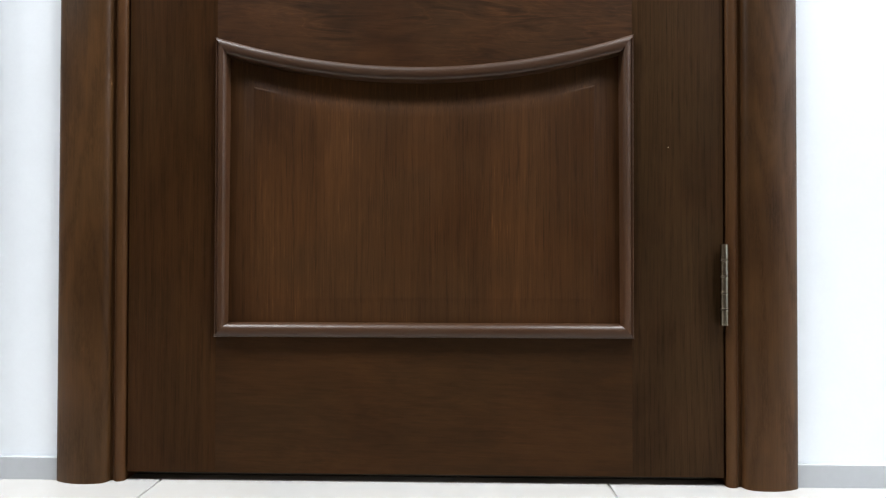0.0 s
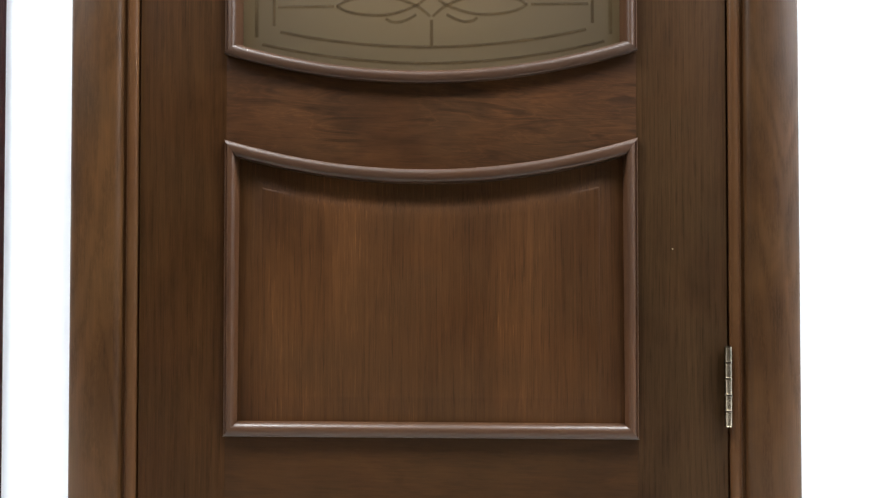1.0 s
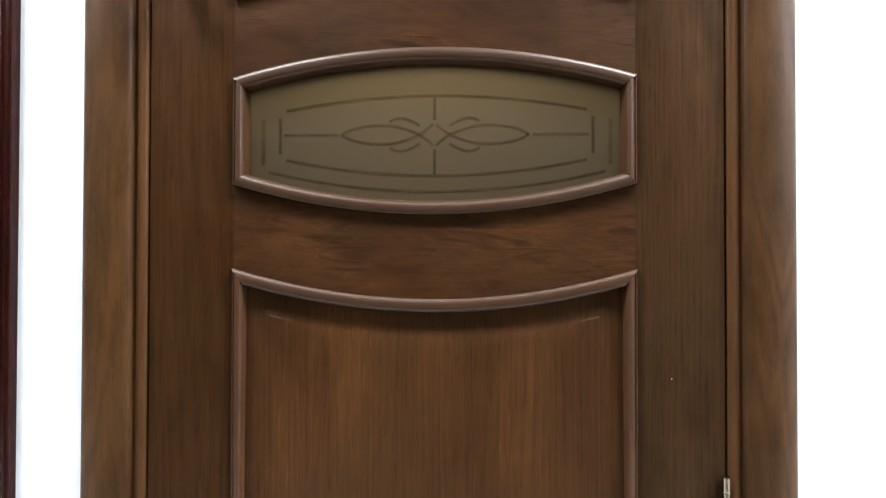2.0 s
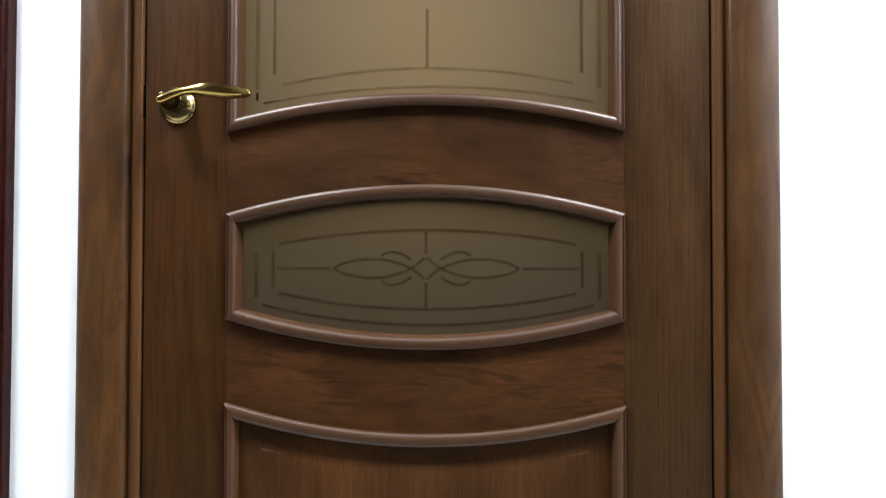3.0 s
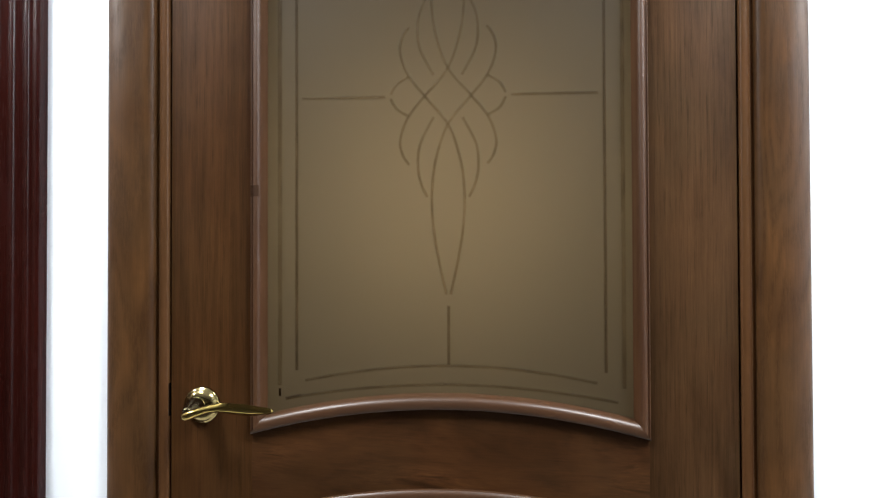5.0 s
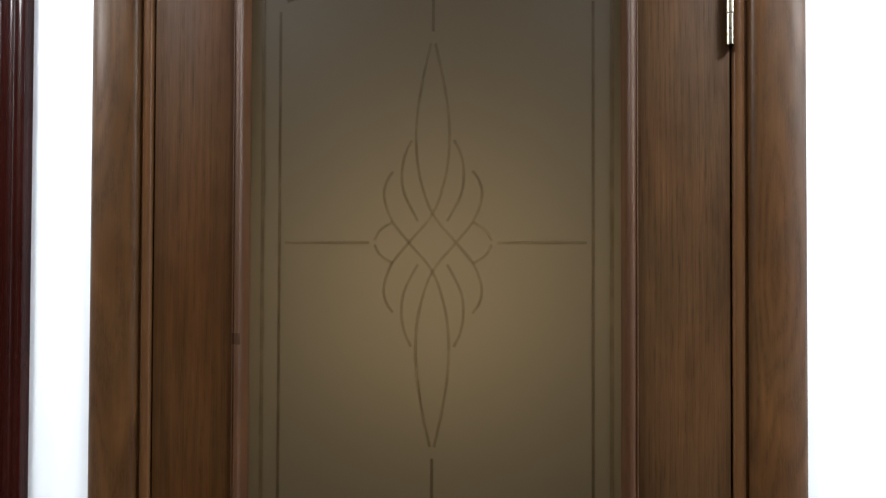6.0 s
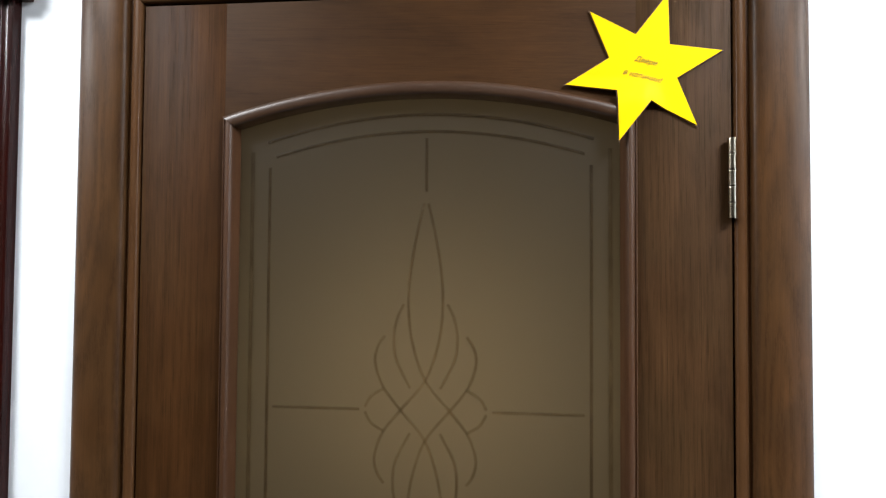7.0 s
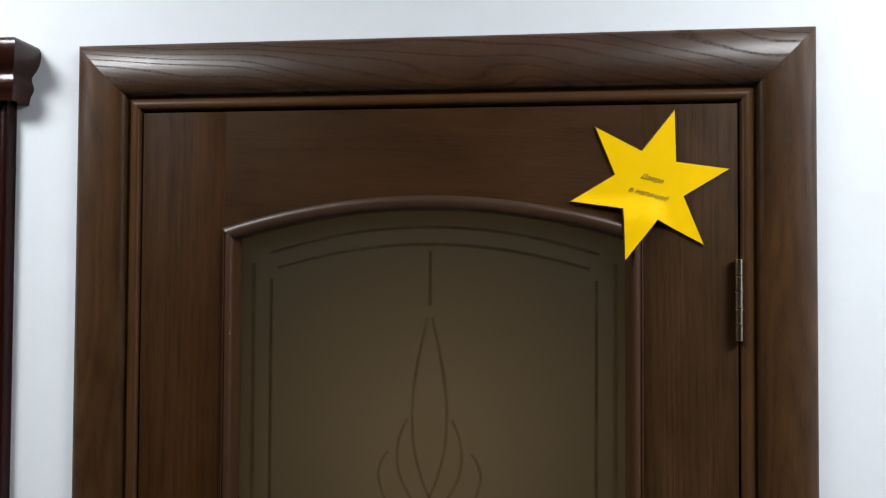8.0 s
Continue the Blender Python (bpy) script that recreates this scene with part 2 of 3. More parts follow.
def frosted(name, body, through_colour, part_through, rough):
    """Satin bronze glass: it scatters light on its face and lets some through."""
    n = Nodes(name)
    vec = n.place(0.0)
    fine, cloud = n.noise(vec, 900.0, 2.0), n.noise(vec, 4.0, 2.0)
    n.link(n.mix(n.ramp(cloud, 0.3, 0.7), [c * 0.95 for c in body], [c * 1.05 for c in body]), n.bsdf.inputs["Base Color"])
    n.bsdf.inputs["Roughness"].default_value = rough
    n.bsdf.inputs["Specular IOR Level"].default_value = 0.30
    n.bump(fine, 0.08, 0.0002)
    spread, bent, back = n.add("ShaderNodeBsdfTranslucent"), n.add("ShaderNodeBsdfRefraction"), n.add("ShaderNodeMixShader")
    for node in (spread, bent):
        node.inputs["Color"].default_value = (*through_colour, 1)
    bent.inputs["Roughness"].default_value, bent.inputs["IOR"].default_value = 1.0, 1.45
    back.inputs[0].default_value = 0.66
    n.link(spread.outputs[0], back.inputs[1])
    n.link(bent.outputs[0], back.inputs[2])
    both = n.add("ShaderNodeMixShader")
    both.inputs[0].default_value = part_through
    n.link(n.bsdf.outputs[0], both.inputs[1])
    n.link(back.outputs[0], both.inputs[2])
    n.link(both.outputs[0], n.out.inputs["Surface"])
    return n.mat


def groove_glass(name, tint):
    """Clear glass at the bottom of an etched groove: it darkens the satin glass behind it."""
    n = Nodes(name)
    clear, shine, both = n.add("ShaderNodeBsdfTransparent"), n.add("ShaderNodeBsdfGlossy"), n.add("ShaderNodeMixShader")
    vec = n.place(3.0)
    tone = n.mix(n.ramp(n.noise(vec, 30.0, 3.0), 0.3, 0.7), [c * 0.94 for c in tint], tint)
    n.link(tone, clear.inputs["Color"])
    shine.inputs["Color"].default_value, shine.inputs["Roughness"].default_value = (0.5, 0.5, 0.5, 1), 0.4
    both.inputs[0].default_value = 0.005
    n.link(clear.outputs[0], both.inputs[1])
    n.link(shine.outputs[0], both.inputs[2])
    n.link(both.outputs[0], n.out.inputs["Surface"])
    return n.mat


TILE = tile_material()
GLASS = frosted("satin_bronze_glass", (0.0086, 0.0085, 0.0078), (0.525, 0.456, 0.348), 0.5, 0.5)
# groove tint carries the back glow: fainter in it, darker away from it
ETCH = groove_glass("etched_groove", (0.970, 0.954, 0.928))
ETCH_END = groove_glass("groove_end", (0.60, 0.54, 0.48))
ETCH_DARK = groove_glass("dark_etched_groove", (0.928, 0.908, 0.880))


# ---------------------------------------------------------------- mesh helpers
def solid(name, bm, material, parent=None, smooth=None, label=""):
    """Links a bmesh as one mesh object, under a parent if one is given."""
    bmesh.ops.recalc_face_normals(bm, faces=bm.faces)
    me = bpy.data.meshes.new(name)
    bm.to_mesh(me)
    bm.free()
    me.materials.append(material)
    if smooth:
        me.shade_smooth()
        me.set_sharp_from_angle(angle=radians(smooth))
    ob = new(name, me)
    ob.parent = parent
    if label:
        ob["label"] = label
    return ob


def part(name, bm, material, parent, label="", smooth=35):
    return solid(name, bm, material, parent, smooth, label)


def thing(name, label, category, kind="", group=""):
    return tagged(new(name), label, category, group, kind)


def box(bm, x0, x1, y0, y1, z0, z1, soft=0.0):
    made = bmesh.ops.create_cube(bm, size=1, matrix=Matrix.LocRotScale(((x0 + x1) / 2, (y0 + y1) / 2, (z0 + z1) / 2), None, (x1 - x0, y1 - y0, z1 - z0)))
    if soft:
        edges = {e for v in made["verts"] for e in v.link_edges}
        bmesh.ops.bevel(bm, geom=list(edges), offset=soft, segments=2, affect="EDGES", profile=0.5)


def sheet(bm, rows, closed=False):
    """A skin over rows of points of equal length."""
    grid = [[bm.verts.new(p) for p in row] for row in rows]
    for a, b in zip(grid, grid[1:]):
        span = len(a) if closed else len(a) - 1
        for i in range(span):
            j = (i + 1) % len(a)
            bm.faces.new((a[i], a[j], b[j], b[i]))
    return grid


def rod(bm, rows):
    """A closed body over rings of points."""
    grid = sheet(bm, rows, True)
    bm.faces.new(grid[0])
    bm.faces.new(grid[-1])


def turned(bm, profile, m, steps=40):
    """A body of revolution about its own z axis: (radius, height) pairs, posed by m."""
    rows = []
    for r, h in profile:
        rows.append([m @ Vector((max(r, 1e-5) * math.cos(2 * math.pi * i / steps), max(r, 1e-5) * math.sin(2 * math.pi * i / steps), h)) for i in range(steps)])
    rod(bm, rows)


# ---------------------------------------------------------------- the room
WALL_Y = 0.006
bm = bmesh.new()
box(bm, -3.2, -0.432, WALL_Y, 0.126, 0.0, 2.75)
box(bm, 0.432, 3.2, WALL_Y, 0.126, 0.0, 2.75)
box(bm, -0.432, 0.432, WALL_Y, 0.126, 2.062, 2.75)
tagged(solid("wall_north", bm, PAINT), "smooth white painted wall round the brown door", "wall", kind="structure")

# unseen walls, made dark so that lacquer and brass reflect little
for name, spec in (("wall_south", (-3.2, 3.2, -4.72, -4.6, 0, 2.75)), ("wall_west", (-3.32, -3.2, -4.72, 0.126, 0, 2.75))):
    bm = bmesh.new()
    box(bm, *spec)
    tagged(solid(name, bm, ADDED_DARK_WALL), "added dark wall closing the room, holding reflections down", "wall", kind="structure")
# unseen wall, left white as a reflector that puts sheen on the casings
bm = bmesh.new()
box(bm, 3.2, 3.32, -4.72, 0.126, 0, 2.75)
tagged(solid("wall_east", bm, PAINT), "added white wall closing the room, reflecting light onto the casings", "wall", kind="structure")
bm = bmesh.new()
box(bm, -3.32, 3.32, -4.72, 1.5, 2.75, 2.85)
tagged(solid("ceiling", bm, CEILING), "plain white ceiling above the room", "ceiling", kind="structure")

# a made-up room behind the door, dark so that the lamp's glow stays narrow
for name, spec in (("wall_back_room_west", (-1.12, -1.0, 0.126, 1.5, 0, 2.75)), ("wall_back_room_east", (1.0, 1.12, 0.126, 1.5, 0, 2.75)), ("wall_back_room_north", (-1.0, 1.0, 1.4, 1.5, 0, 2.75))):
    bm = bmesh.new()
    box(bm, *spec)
    tagged(solid(name, bm, ADDED_DARK_WALL), "added dark wall behind the door, soaking up lamp light", "wall", kind="structure")
bm = bmesh.new()
box(bm, -1.12, 1.12, 0.03, 1.5, -0.10, -0.001)
tagged(solid("floor_back_room", bm, ADDED_DARK_FLOOR), "added dark floor behind the door, keeping the gap below it black", "floor", kind="structure")

# tiled floor along the wall: a grout bed with separate tiles on it; beyond it an unseen dark floor added to dim
# reflections
bm = bmesh.new()
box(bm, -3.32, 3.32, -0.595, 0.03, -0.10, -0.0025)
floor = tagged(solid("floor", bm, GROUT), "glossy ivory stone-look floor tiles with grey joints", "floor", kind="structure")
bm = bmesh.new()
box(bm, -3.32, 3.32, -4.72, -0.5955, -0.10, 0.0)
tagged(solid("floor_dark", bm, ADDED_DARK_FLOOR), "unseen dark floor, added to dim reflections in wood and brass", "floor", kind="structure")


# ---------------------------------------------------------------- skirting
def skirting(x0, x1):
    bm = bmesh.new()
    y0, prof = WALL_Y, [(0, 0), (-0.0065, 0), (-0.0065, 0.0296), (-0.0060, 0.0302), (0, 0.0303)]
    rows = [[(x, y0 + dy, z) for dy, z in prof] for x in (x0, x1)]
    rod(bm, rows)
    tagged(solid("baseboard", bm, SKIRTING, None, 30), "low grey plastic skirting strip along the white wall", "baseboard", kind="structure")


skirting(-0.5955, -0.4956)
skirting(0.4956, 3.2)
skirting(-3.2, -0.702)

# ---------------------------------------------------------------- door frame
IN_X, IN_Z = 0.4035, 2.0330
frame_thing = thing("door_frame", "dark brown stained oak door surround with rounded architraves", "door frame", "thing")


def architrave(bm, prof, side):
    """One mitred length of a profile of (outward distance, y)."""
    if side == "top":
        rows = [[(s * (IN_X + d), y, IN_Z + d) for d, y in prof] for s in (-1, 1)]
    else:
        s = -1 if side == "left" else 1
        rows = [[(s * (IN_X + d), y, 0.0) for d, y in prof], [(s * (IN_X + d), y, IN_Z + d) for d, y in prof]]
    rod(bm, rows)


CASING = [(0.0195, 0.0062), (0.0193, -0.0005), (0.0200, -0.0058), (0.0225, -0.0098), (0.0270, -0.0124), (0.0340, -0.0143), (0.0430, -0.0154),
          (0.0520, -0.0156), (0.0610, -0.0148), (0.0700, -0.0130), (0.0785, -0.0104), (0.0860, -0.0072), (0.0905, -0.0046), (0.0918, -0.0028), (0.0918, 0.0055)]
BEAD = [(0.0, 0.040), (0.0, 0.0010), (0.0008, -0.0022), (0.0028, -0.0042), (0.0060, -0.0052), (0.0095, -0.0050), (0.0125, -0.0036), (0.0142, -0.0016),
        (0.0152, -0.0002), (0.0192, 0.0000), (0.0192, 0.040)]
for side in ("left", "right", "top"):
    bm = bmesh.new()
    architrave(bm, CASING, side)
    part("architrave", bm, WOOD_HEAD if side == "top" else WOOD_CASING, frame_thing, smooth=38)
    bm = bmesh.new()
    architrave(bm, BEAD, side)
    part("jamb_bead", bm, WOOD_BEAD_ACROSS if side == "top" else WOOD_BEAD, frame_thing, "lighter brown rounded bead", smooth=50)
    bm = bmesh.new()
    if side == "top":
        box(bm, -0.4302, 0.4302, 0.0405, 0.126, 2.020, 2.060)
    elif side == "left":
        box(bm, -0.4302, -0.388, 0.0405, 0.126, 0, 2.0198)
    else:
        box(bm, 0.388, 0.4302, 0.0405, 0.126, 0, 2.0198)
    part("jamb", bm, WOOD_UP, frame_thing)
bm = bmesh.new()
box(bm, -0.4046, -0.4034, -0.0010, 0.0200, 1.004, 1.052, 0.0004)
part("strike_plate", bm, NICKEL, frame_thing, "thin worn metal strike plate")

# ---------------------------------------------------------------- the door leaf
door = thing("panelled_door", "closed dark brown oak door with two satin bronze panes", "door", "thing")
HALF, LEAF_Z0, LEAF_Z1 = 0.2810, 0.0120, 2.0290
SEAM = 0.2800


class Opening:
    """A panel opening with straight sides and a bowed top and bottom edge."""

    def __init__(self, z_bottom, bow_bottom, z_top, bow_top):
        self.b, self.bb, self.t, self.bt = z_bottom, bow_bottom, z_top, bow_top

    def top(self, x, d=0.0):
        s = -2 * self.bt * x / HALF ** 2
        return self.t + self.bt * (1 - (x / HALF) ** 2) - d * math.sqrt(1 + s * s)

    def bottom(self, x, d=0.0):
        s = -2 * self.bb * x / HALF ** 2
        return self.b + self.bb * (1 - (x / HALF) ** 2) + d * math.sqrt(1 + s * s)

    def row(self, edge, d, y, n=48):
        h = HALF - d
        xs = [-h + 2 * h * i / n for i in range(n + 1)]
        if edge == "top":
            return [(x, y, self.top(x, d)) for x in xs]
        if edge == "bottom":
            return [(x, y, self.bottom(x, d)) for x in xs]
        x = -h if edge == "left" else h
        z0, z1 = self.bottom(x, d), self.top(x, d)
        return [(x, y, z0 + (z1 - z0) * i / n) for i in range(n + 1)]


LOWER = Opening(0.1960, 0.0, 0.6000, -0.0420)
MIDDLE = Opening(0.7180, -0.0420, 0.8670, 0.0410)
UPPER = Opening(0.9820, 0.0385, 1.8670, 0.0445)

for s in (-1, 1):
    bm = bmesh.new()
    x0, x1 = sorted((s * 0.4, s * SEAM))
    box(bm, x0, x1, 0.0, 0.040, LEAF_Z0, LEAF_Z1, 0.0003)
    part("stile", bm, WOOD_UP if s < 0 else WOOD_UP_OLIVE, door)


def rail(low, high, material=WOOD_ACROSS):
    """A cross rail between two edges given as functions of x."""
    bm = bmesh.new()
    n = 40
    xs = [-SEAM + 2 * SEAM * i / n for i in range(n + 1)]
    lower, upper = [(x, low(x)) for x in xs], [(x, high(x)) for x in xs]
    rows = []
    for (xa, za), (xb, zb) in zip(lower, upper):
        rows.append([(xa, 0.0, za), (xa, 0.0, zb), (xa, 0.040, zb), (xa, 0.040, za)])
    rod(bm, rows)
    part("rail", bm, material, door)


LAP = 0.014
rail(lambda x: LEAF_Z0, lambda x: LOWER.bottom(x, LAP), WOOD_ACROSS_PLAIN)
rail(lambda x: LOWER.top(x, LAP), lambda x: MIDDLE.bottom(x, LAP))
rail(lambda x: MIDDLE.top(x, LAP), lambda x: UPPER.bottom(x, LAP))
rail(lambda x: UPPER.top(x, LAP), lambda x: LEAF_Z1, WOOD_ACROSS_TOP)

# a thin outer bead, a quirk, then a round that falls steeply to the glass
MOULD = [(0.0000, 0.0005), (0.0002, -0.0034), (0.0008, -0.0050), (0.0017, -0.0057), (0.0027, -0.0054), (0.0034, -0.0047), (0.0042, -0.0048), (0.0052, -0.0063), (0.0072, -0.0084), (0.0098, -0.0094),
         (0.0121, -0.0091), (0.0140, -0.0074), (0.0153, -0.0045), (0.0163, -0.0008), (0.0171, 0.0032), (0.0178, 0.0070), (0.0184, 0.0103), (0.0190, 0.0125)]
# the bowed lengths are plain rounds
ROUND_TOP = [(0.0000, 0.0005), (0.0000, -0.0060), (0.0009, -0.0070), (0.0022, -0.0080), (0.0038, -0.0089), (0.0058, -0.0095), (0.0082, -0.0097), (0.0110, -0.0096),
             (0.0135, -0.0092), (0.0155, -0.0084), (0.0168, -0.0072), (0.0176, -0.0054), (0.0181, -0.0028), (0.0185, 0.0006), (0.0188, 0.0060), (0.0190, 0.0125)]
ROUND_BOTTOM = [(0.0000, 0.0005), (0.0000, -0.0072), (0.0004, -0.0080), (0.0013, -0.0086), (0.0032, -0.0092), (0.0058, -0.0096), (0.0082, -0.0097), (0.0105, -0.0095),
                (0.0125, -0.0088), (0.0143, -0.0077), (0.0159, -0.0062), (0.0171, -0.0044), (0.0180, -0.0022), (0.0185, 0.0006), (0.0188, 0.0060), (0.0190, 0.0125)]
PROFILE = {"left": MOULD, "right": MOULD, "top": ROUND_TOP, "bottom": ROUND_BOTTOM}
for opening in (LOWER, MIDDLE, UPPER):
    for edge in ("left", "right", "top", "bottom"):
        bm = bmesh.new()
        back = [(0.0190, 0.0160), (0.0012, 0.0160)]
        rows = [opening.row(edge, d, y) for d, y in PROFILE[edge] + back]
        rod(bm, [list(r) for r in zip(*rows)])
        part("moulding", bm, WOOD_MOULD if edge in ("left", "right") else WOOD_MOULD_ACROSS, door, smooth=32)

# raised panel of the lower opening
bm = bmesh.new()
n = 48


def field(d, y, y_top):
    """A closed ring: the opening's outline, d inside it; the bevel is flattened at bottom and top to even out its
    shading.
    """
    h = HALF - d
    xs = [-h + 2 * h * i / n for i in range(n + 1)]
    ring = [(x, 0.0016 + (y - 0.0016) * (0.15 if y < 0.02 else 1.0), LOWER.bottom(x, d)) for x in xs]
    for x in reversed(xs):
        w = min(1.0, max(0.0, (h - abs(x)) / 0.045))
        ring.append((x, y + (y_top - y) * w * w * (3 - 2 * w), LOWER.top(x, d)))
    return ring


rings = [field(*k) for k in ((0.010, 0.030, 0.030), (0.010, 0.0060, 0.0060), (0.0352, 0.0059, 0.0057), (0.0362, 0.0056, 0.0056), (0.0430, 0.0042, 0.0047),
                            (0.0500, 0.0027, 0.0036), (0.0510, 0.0018, 0.0034), (0.0524, 0.0014, 0.0031), (0.0540, 0.0016, 0.0028), (0.0600, 0.0016, 0.0020), (0.0670, 0.0016, 0.0016))]
grid = sheet(bm, rings, True)
for ring in (grid[0], grid[-1]):
    m = n + 1
    for i in range(n):
        bm.faces.new((ring[i], ring[i + 1], ring[2 * m - 2 - i], ring[2 * m - 1 - i]))
part("raised_panel", bm, WOOD_PANEL, door, "raised and fielded oak panel", smooth=16)


def pane(opening):
    bm = bmesh.new()
    h, k = HALF - 0.012, 40
    rows = []
    for i in range(k + 1):
        x = -h + 2 * h * i / k
        lo, hi = opening.bottom(x, 0.012), opening.top(x, 0.012)
        rows.append([(x, 0.0130, lo), (x, 0.0130, hi), (x, 0.0165, hi), (x, 0.0165, lo)])
    rod(bm, rows)
    return part("glass_pane", bm, GLASS, door, "satin bronze glass with etched ornament")


GLASS_Y = 0.0130


def etched(points, parent, width=0.0064, groove=ETCH_DARK):
    """A shallow groove line on the face of a pane: a wide soft flank and a narrower bottom."""
    pts = [Vector((x, z)) for x, z in points]
    bm = bmesh.new()
    for wide, front, back in ((1.0, 0.0004, -0.0002), (0.58, 0.0009, 0.0005)):
        rows = []
        for i, p in enumerate(pts):
            a, b = pts[max(i - 1, 0)], pts[min(i + 1, len(pts) - 1)]
            t = (b - a).normalized()
            q = Vector((-t.y, t.x)) * wide * width / 2
            rows.append([(p.x + k * q.x, GLASS_Y - y, p.y + k * q.y) for k, y in ((1, back), (0.8, front), (-0.8, front), (-1, back))])
        rod(bm, rows)
    part("etched_line", bm, groove, parent, smooth=60)


def smooth_line(points, steps=8):
    """A Catmull-Rom line through the points."""
    p = [Vector(points[0])] + [Vector(q) for q in points] + [Vector(points[-1])]
    out = []
    for i in range(1, len(p) - 2):
        for j in range(steps):
            t = j / steps
            out.append(0.5 * ((2 * p[i]) + (p[i + 1] - p[i - 1]) * t + (2 * p[i - 1] - 5 * p[i] + 4 * p[i + 1] - p[i + 2]) * t * t + (3 * p[i] - p[i - 1] - 3 * p[i + 1] + p[i + 2]) * t ** 3))
    out.append(Vector(points[-1]))
    return [(v.x, v.y) for v in out]


def ornament(lines, cx, cz, parent, flips, groove=ETCH_DARK):
    for line in lines:
        for fx, fz in flips:
            etched(smooth_line([(cx + fx * x, cz + fz * z) for x, z in line]), parent, 0.0062, groove)


FOUR = [(1, 1), (-1, 1), (1, -1), (-1, -1)]
FOUR_LOW = [(1, 1), (-1, 1), (1, -1.014), (-1, -1.014)]
CX = 0.003
upper_pane = pane(UPPER)
# crossing petals, flame petals and side brackets round the centre
PETAL = [(-0.0030, 0.282), (-0.0135, 0.235), (-0.0215, 0.185), (-0.0235, 0.140), (-0.0180, 0.092), (0.0, 0.0405), (0.0335, 0.0), (0.0580, -0.031),
         (0.0690, -0.063), (0.0655, -0.085), (0.0560, -0.099)]
FLAME = [(-0.0300, 0.1440), (-0.0390, 0.125), (-0.0435, 0.100), (-0.0400, 0.068), (-0.0205, 0.030)]
BRACKET = [(-0.0830, 0.0030), (-0.0740, 0.0180), (-0.0560, 0.0290)]
ornament([PETAL, FLAME, BRACKET], CX, 1.466, upper_pane, FOUR_LOW, ETCH)
ornament([[(0.0905, 0.0), (0.130, 0.0), (0.170, 0.0), (0.2130, 0.0)]], CX, 1.466, upper_pane, FOUR[:2], ETCH)
etched([(CX, 1.764), (CX, 1.838)], upper_pane)
etched([(CX, 1.164), (CX, 1.080)], upper_pane)


def bow(z_end, z_mid, half, steps=36):
    return [(CX + half * (2 * i / steps - 1), z_mid + (z_end - z_mid) * (2 * i / steps - 1) ** 2) for i in range(steps + 1)]


etched(bow(1.8140, 1.8470, 0.213), upper_pane)
etched(bow(1.8340, 1.8705, 0.225), upper_pane)
etched(bow(1.0555, 1.0780, 0.209), upper_pane, 0.0064, ETCH)
etched(bow(1.0285, 1.0510, 0.238), upper_pane, 0.0064, ETCH)
for s in (-1, 1):
    etched([(CX + s * 0.2215, 1.070), (CX + s * 0.2215, 1.400), (CX + s * 0.2215, 1.799)], upper_pane)
    etched([(CX + s * 0.2465, 1.048), (CX + s * 0.2465, 1.400), (CX + s * 0.2465, 1.821)], upper_pane, 0.0090, ETCH)

lower_pane = pane(MIDDLE)
CZ = 0.7895
LEAF_LINE = [(-0.1330, 0.0), (-0.1180, 0.0075), (-0.0930, 0.0125), (-0.0650, 0.0130), (-0.0420, 0.0080), (-0.0190, -0.0015), (-0.0015, -0.0155)]
HOOK = [(-0.0640, 0.0180), (-0.0560, 0.0225), (-0.0440, 0.0230), (-0.0310, 0.0185), (-0.0210, 0.0125)]
ornament([LEAF_LINE, HOOK], CX - 0.001, CZ, lower_pane, FOUR)
ornament([[(-0.1370, 0.0), (-0.170, 0.0), (-0.2160, 0.0)]], CX, CZ, lower_pane, FOUR[:2])
etched([(CX - 0.001, 0.8100), (CX - 0.001, 0.8420)], lower_pane)
etched([(CX - 0.001, 0.7690), (CX - 0.001, 0.7330)], lower_pane)
etched(bow(0.7540, 0.7310, 0.213), lower_pane)
etched(bow(0.7370, 0.7085, 0.238), lower_pane)
etched(bow(0.8240, 0.8445, 0.213), lower_pane)
for s in (-1, 1):
    etched([(CX + s * 0.2215, 0.7625), (CX + s * 0.2215, 0.8140)], lower_pane)
    etched([(CX + s * 0.2460, 0.7465), (CX + s * 0.2460, 0.8110)], lower_pane, 0.0080, ETCH)

# the filled joint in the side moulding
bm = bmesh.new()
rows = [[(-HALF + d - 0.0001 * k, y - 0.0001 * k, z) for d, y in MOULD[1:13]] + [(-HALF + 0.012, 0.002, z)] for z, k in ((1.3215, 0.0), (1.3260, 1.0), (1.3375, 1.0))]
rod(bm, rows)
part("joint_filler", bm, FILLER, door, "dark filled joint in the moulding")

# the deep ends of two border grooves
etched([(CX - 0.2466, 1.0325), (CX - 0.2466, 1.0435)], upper_pane, 0.0042, ETCH_END)
etched([(CX - 0.2370, 1.0292), (CX - 0.2265, 1.0315), (CX - 0.2150, 1.0338)], upper_pane, 0.0060, ETCH_DARK)

# pale chips in the lacquer
for x, y, z, r in ((0.328, 0.0001, 0.450, 0.0008), (-0.2795, -0.004, 0.1960, 0.0009), (-0.2480, -0.0086, 0.7212, 0.0008)):
    bm = bmesh.new()
    bmesh.ops.create_icosphere(bm, subdivisions=1, radius=r, matrix=Matrix.Translation((x, y, z)))
    part("chip", bm, CHIP, door, "tiny pale chip in the lacquer")


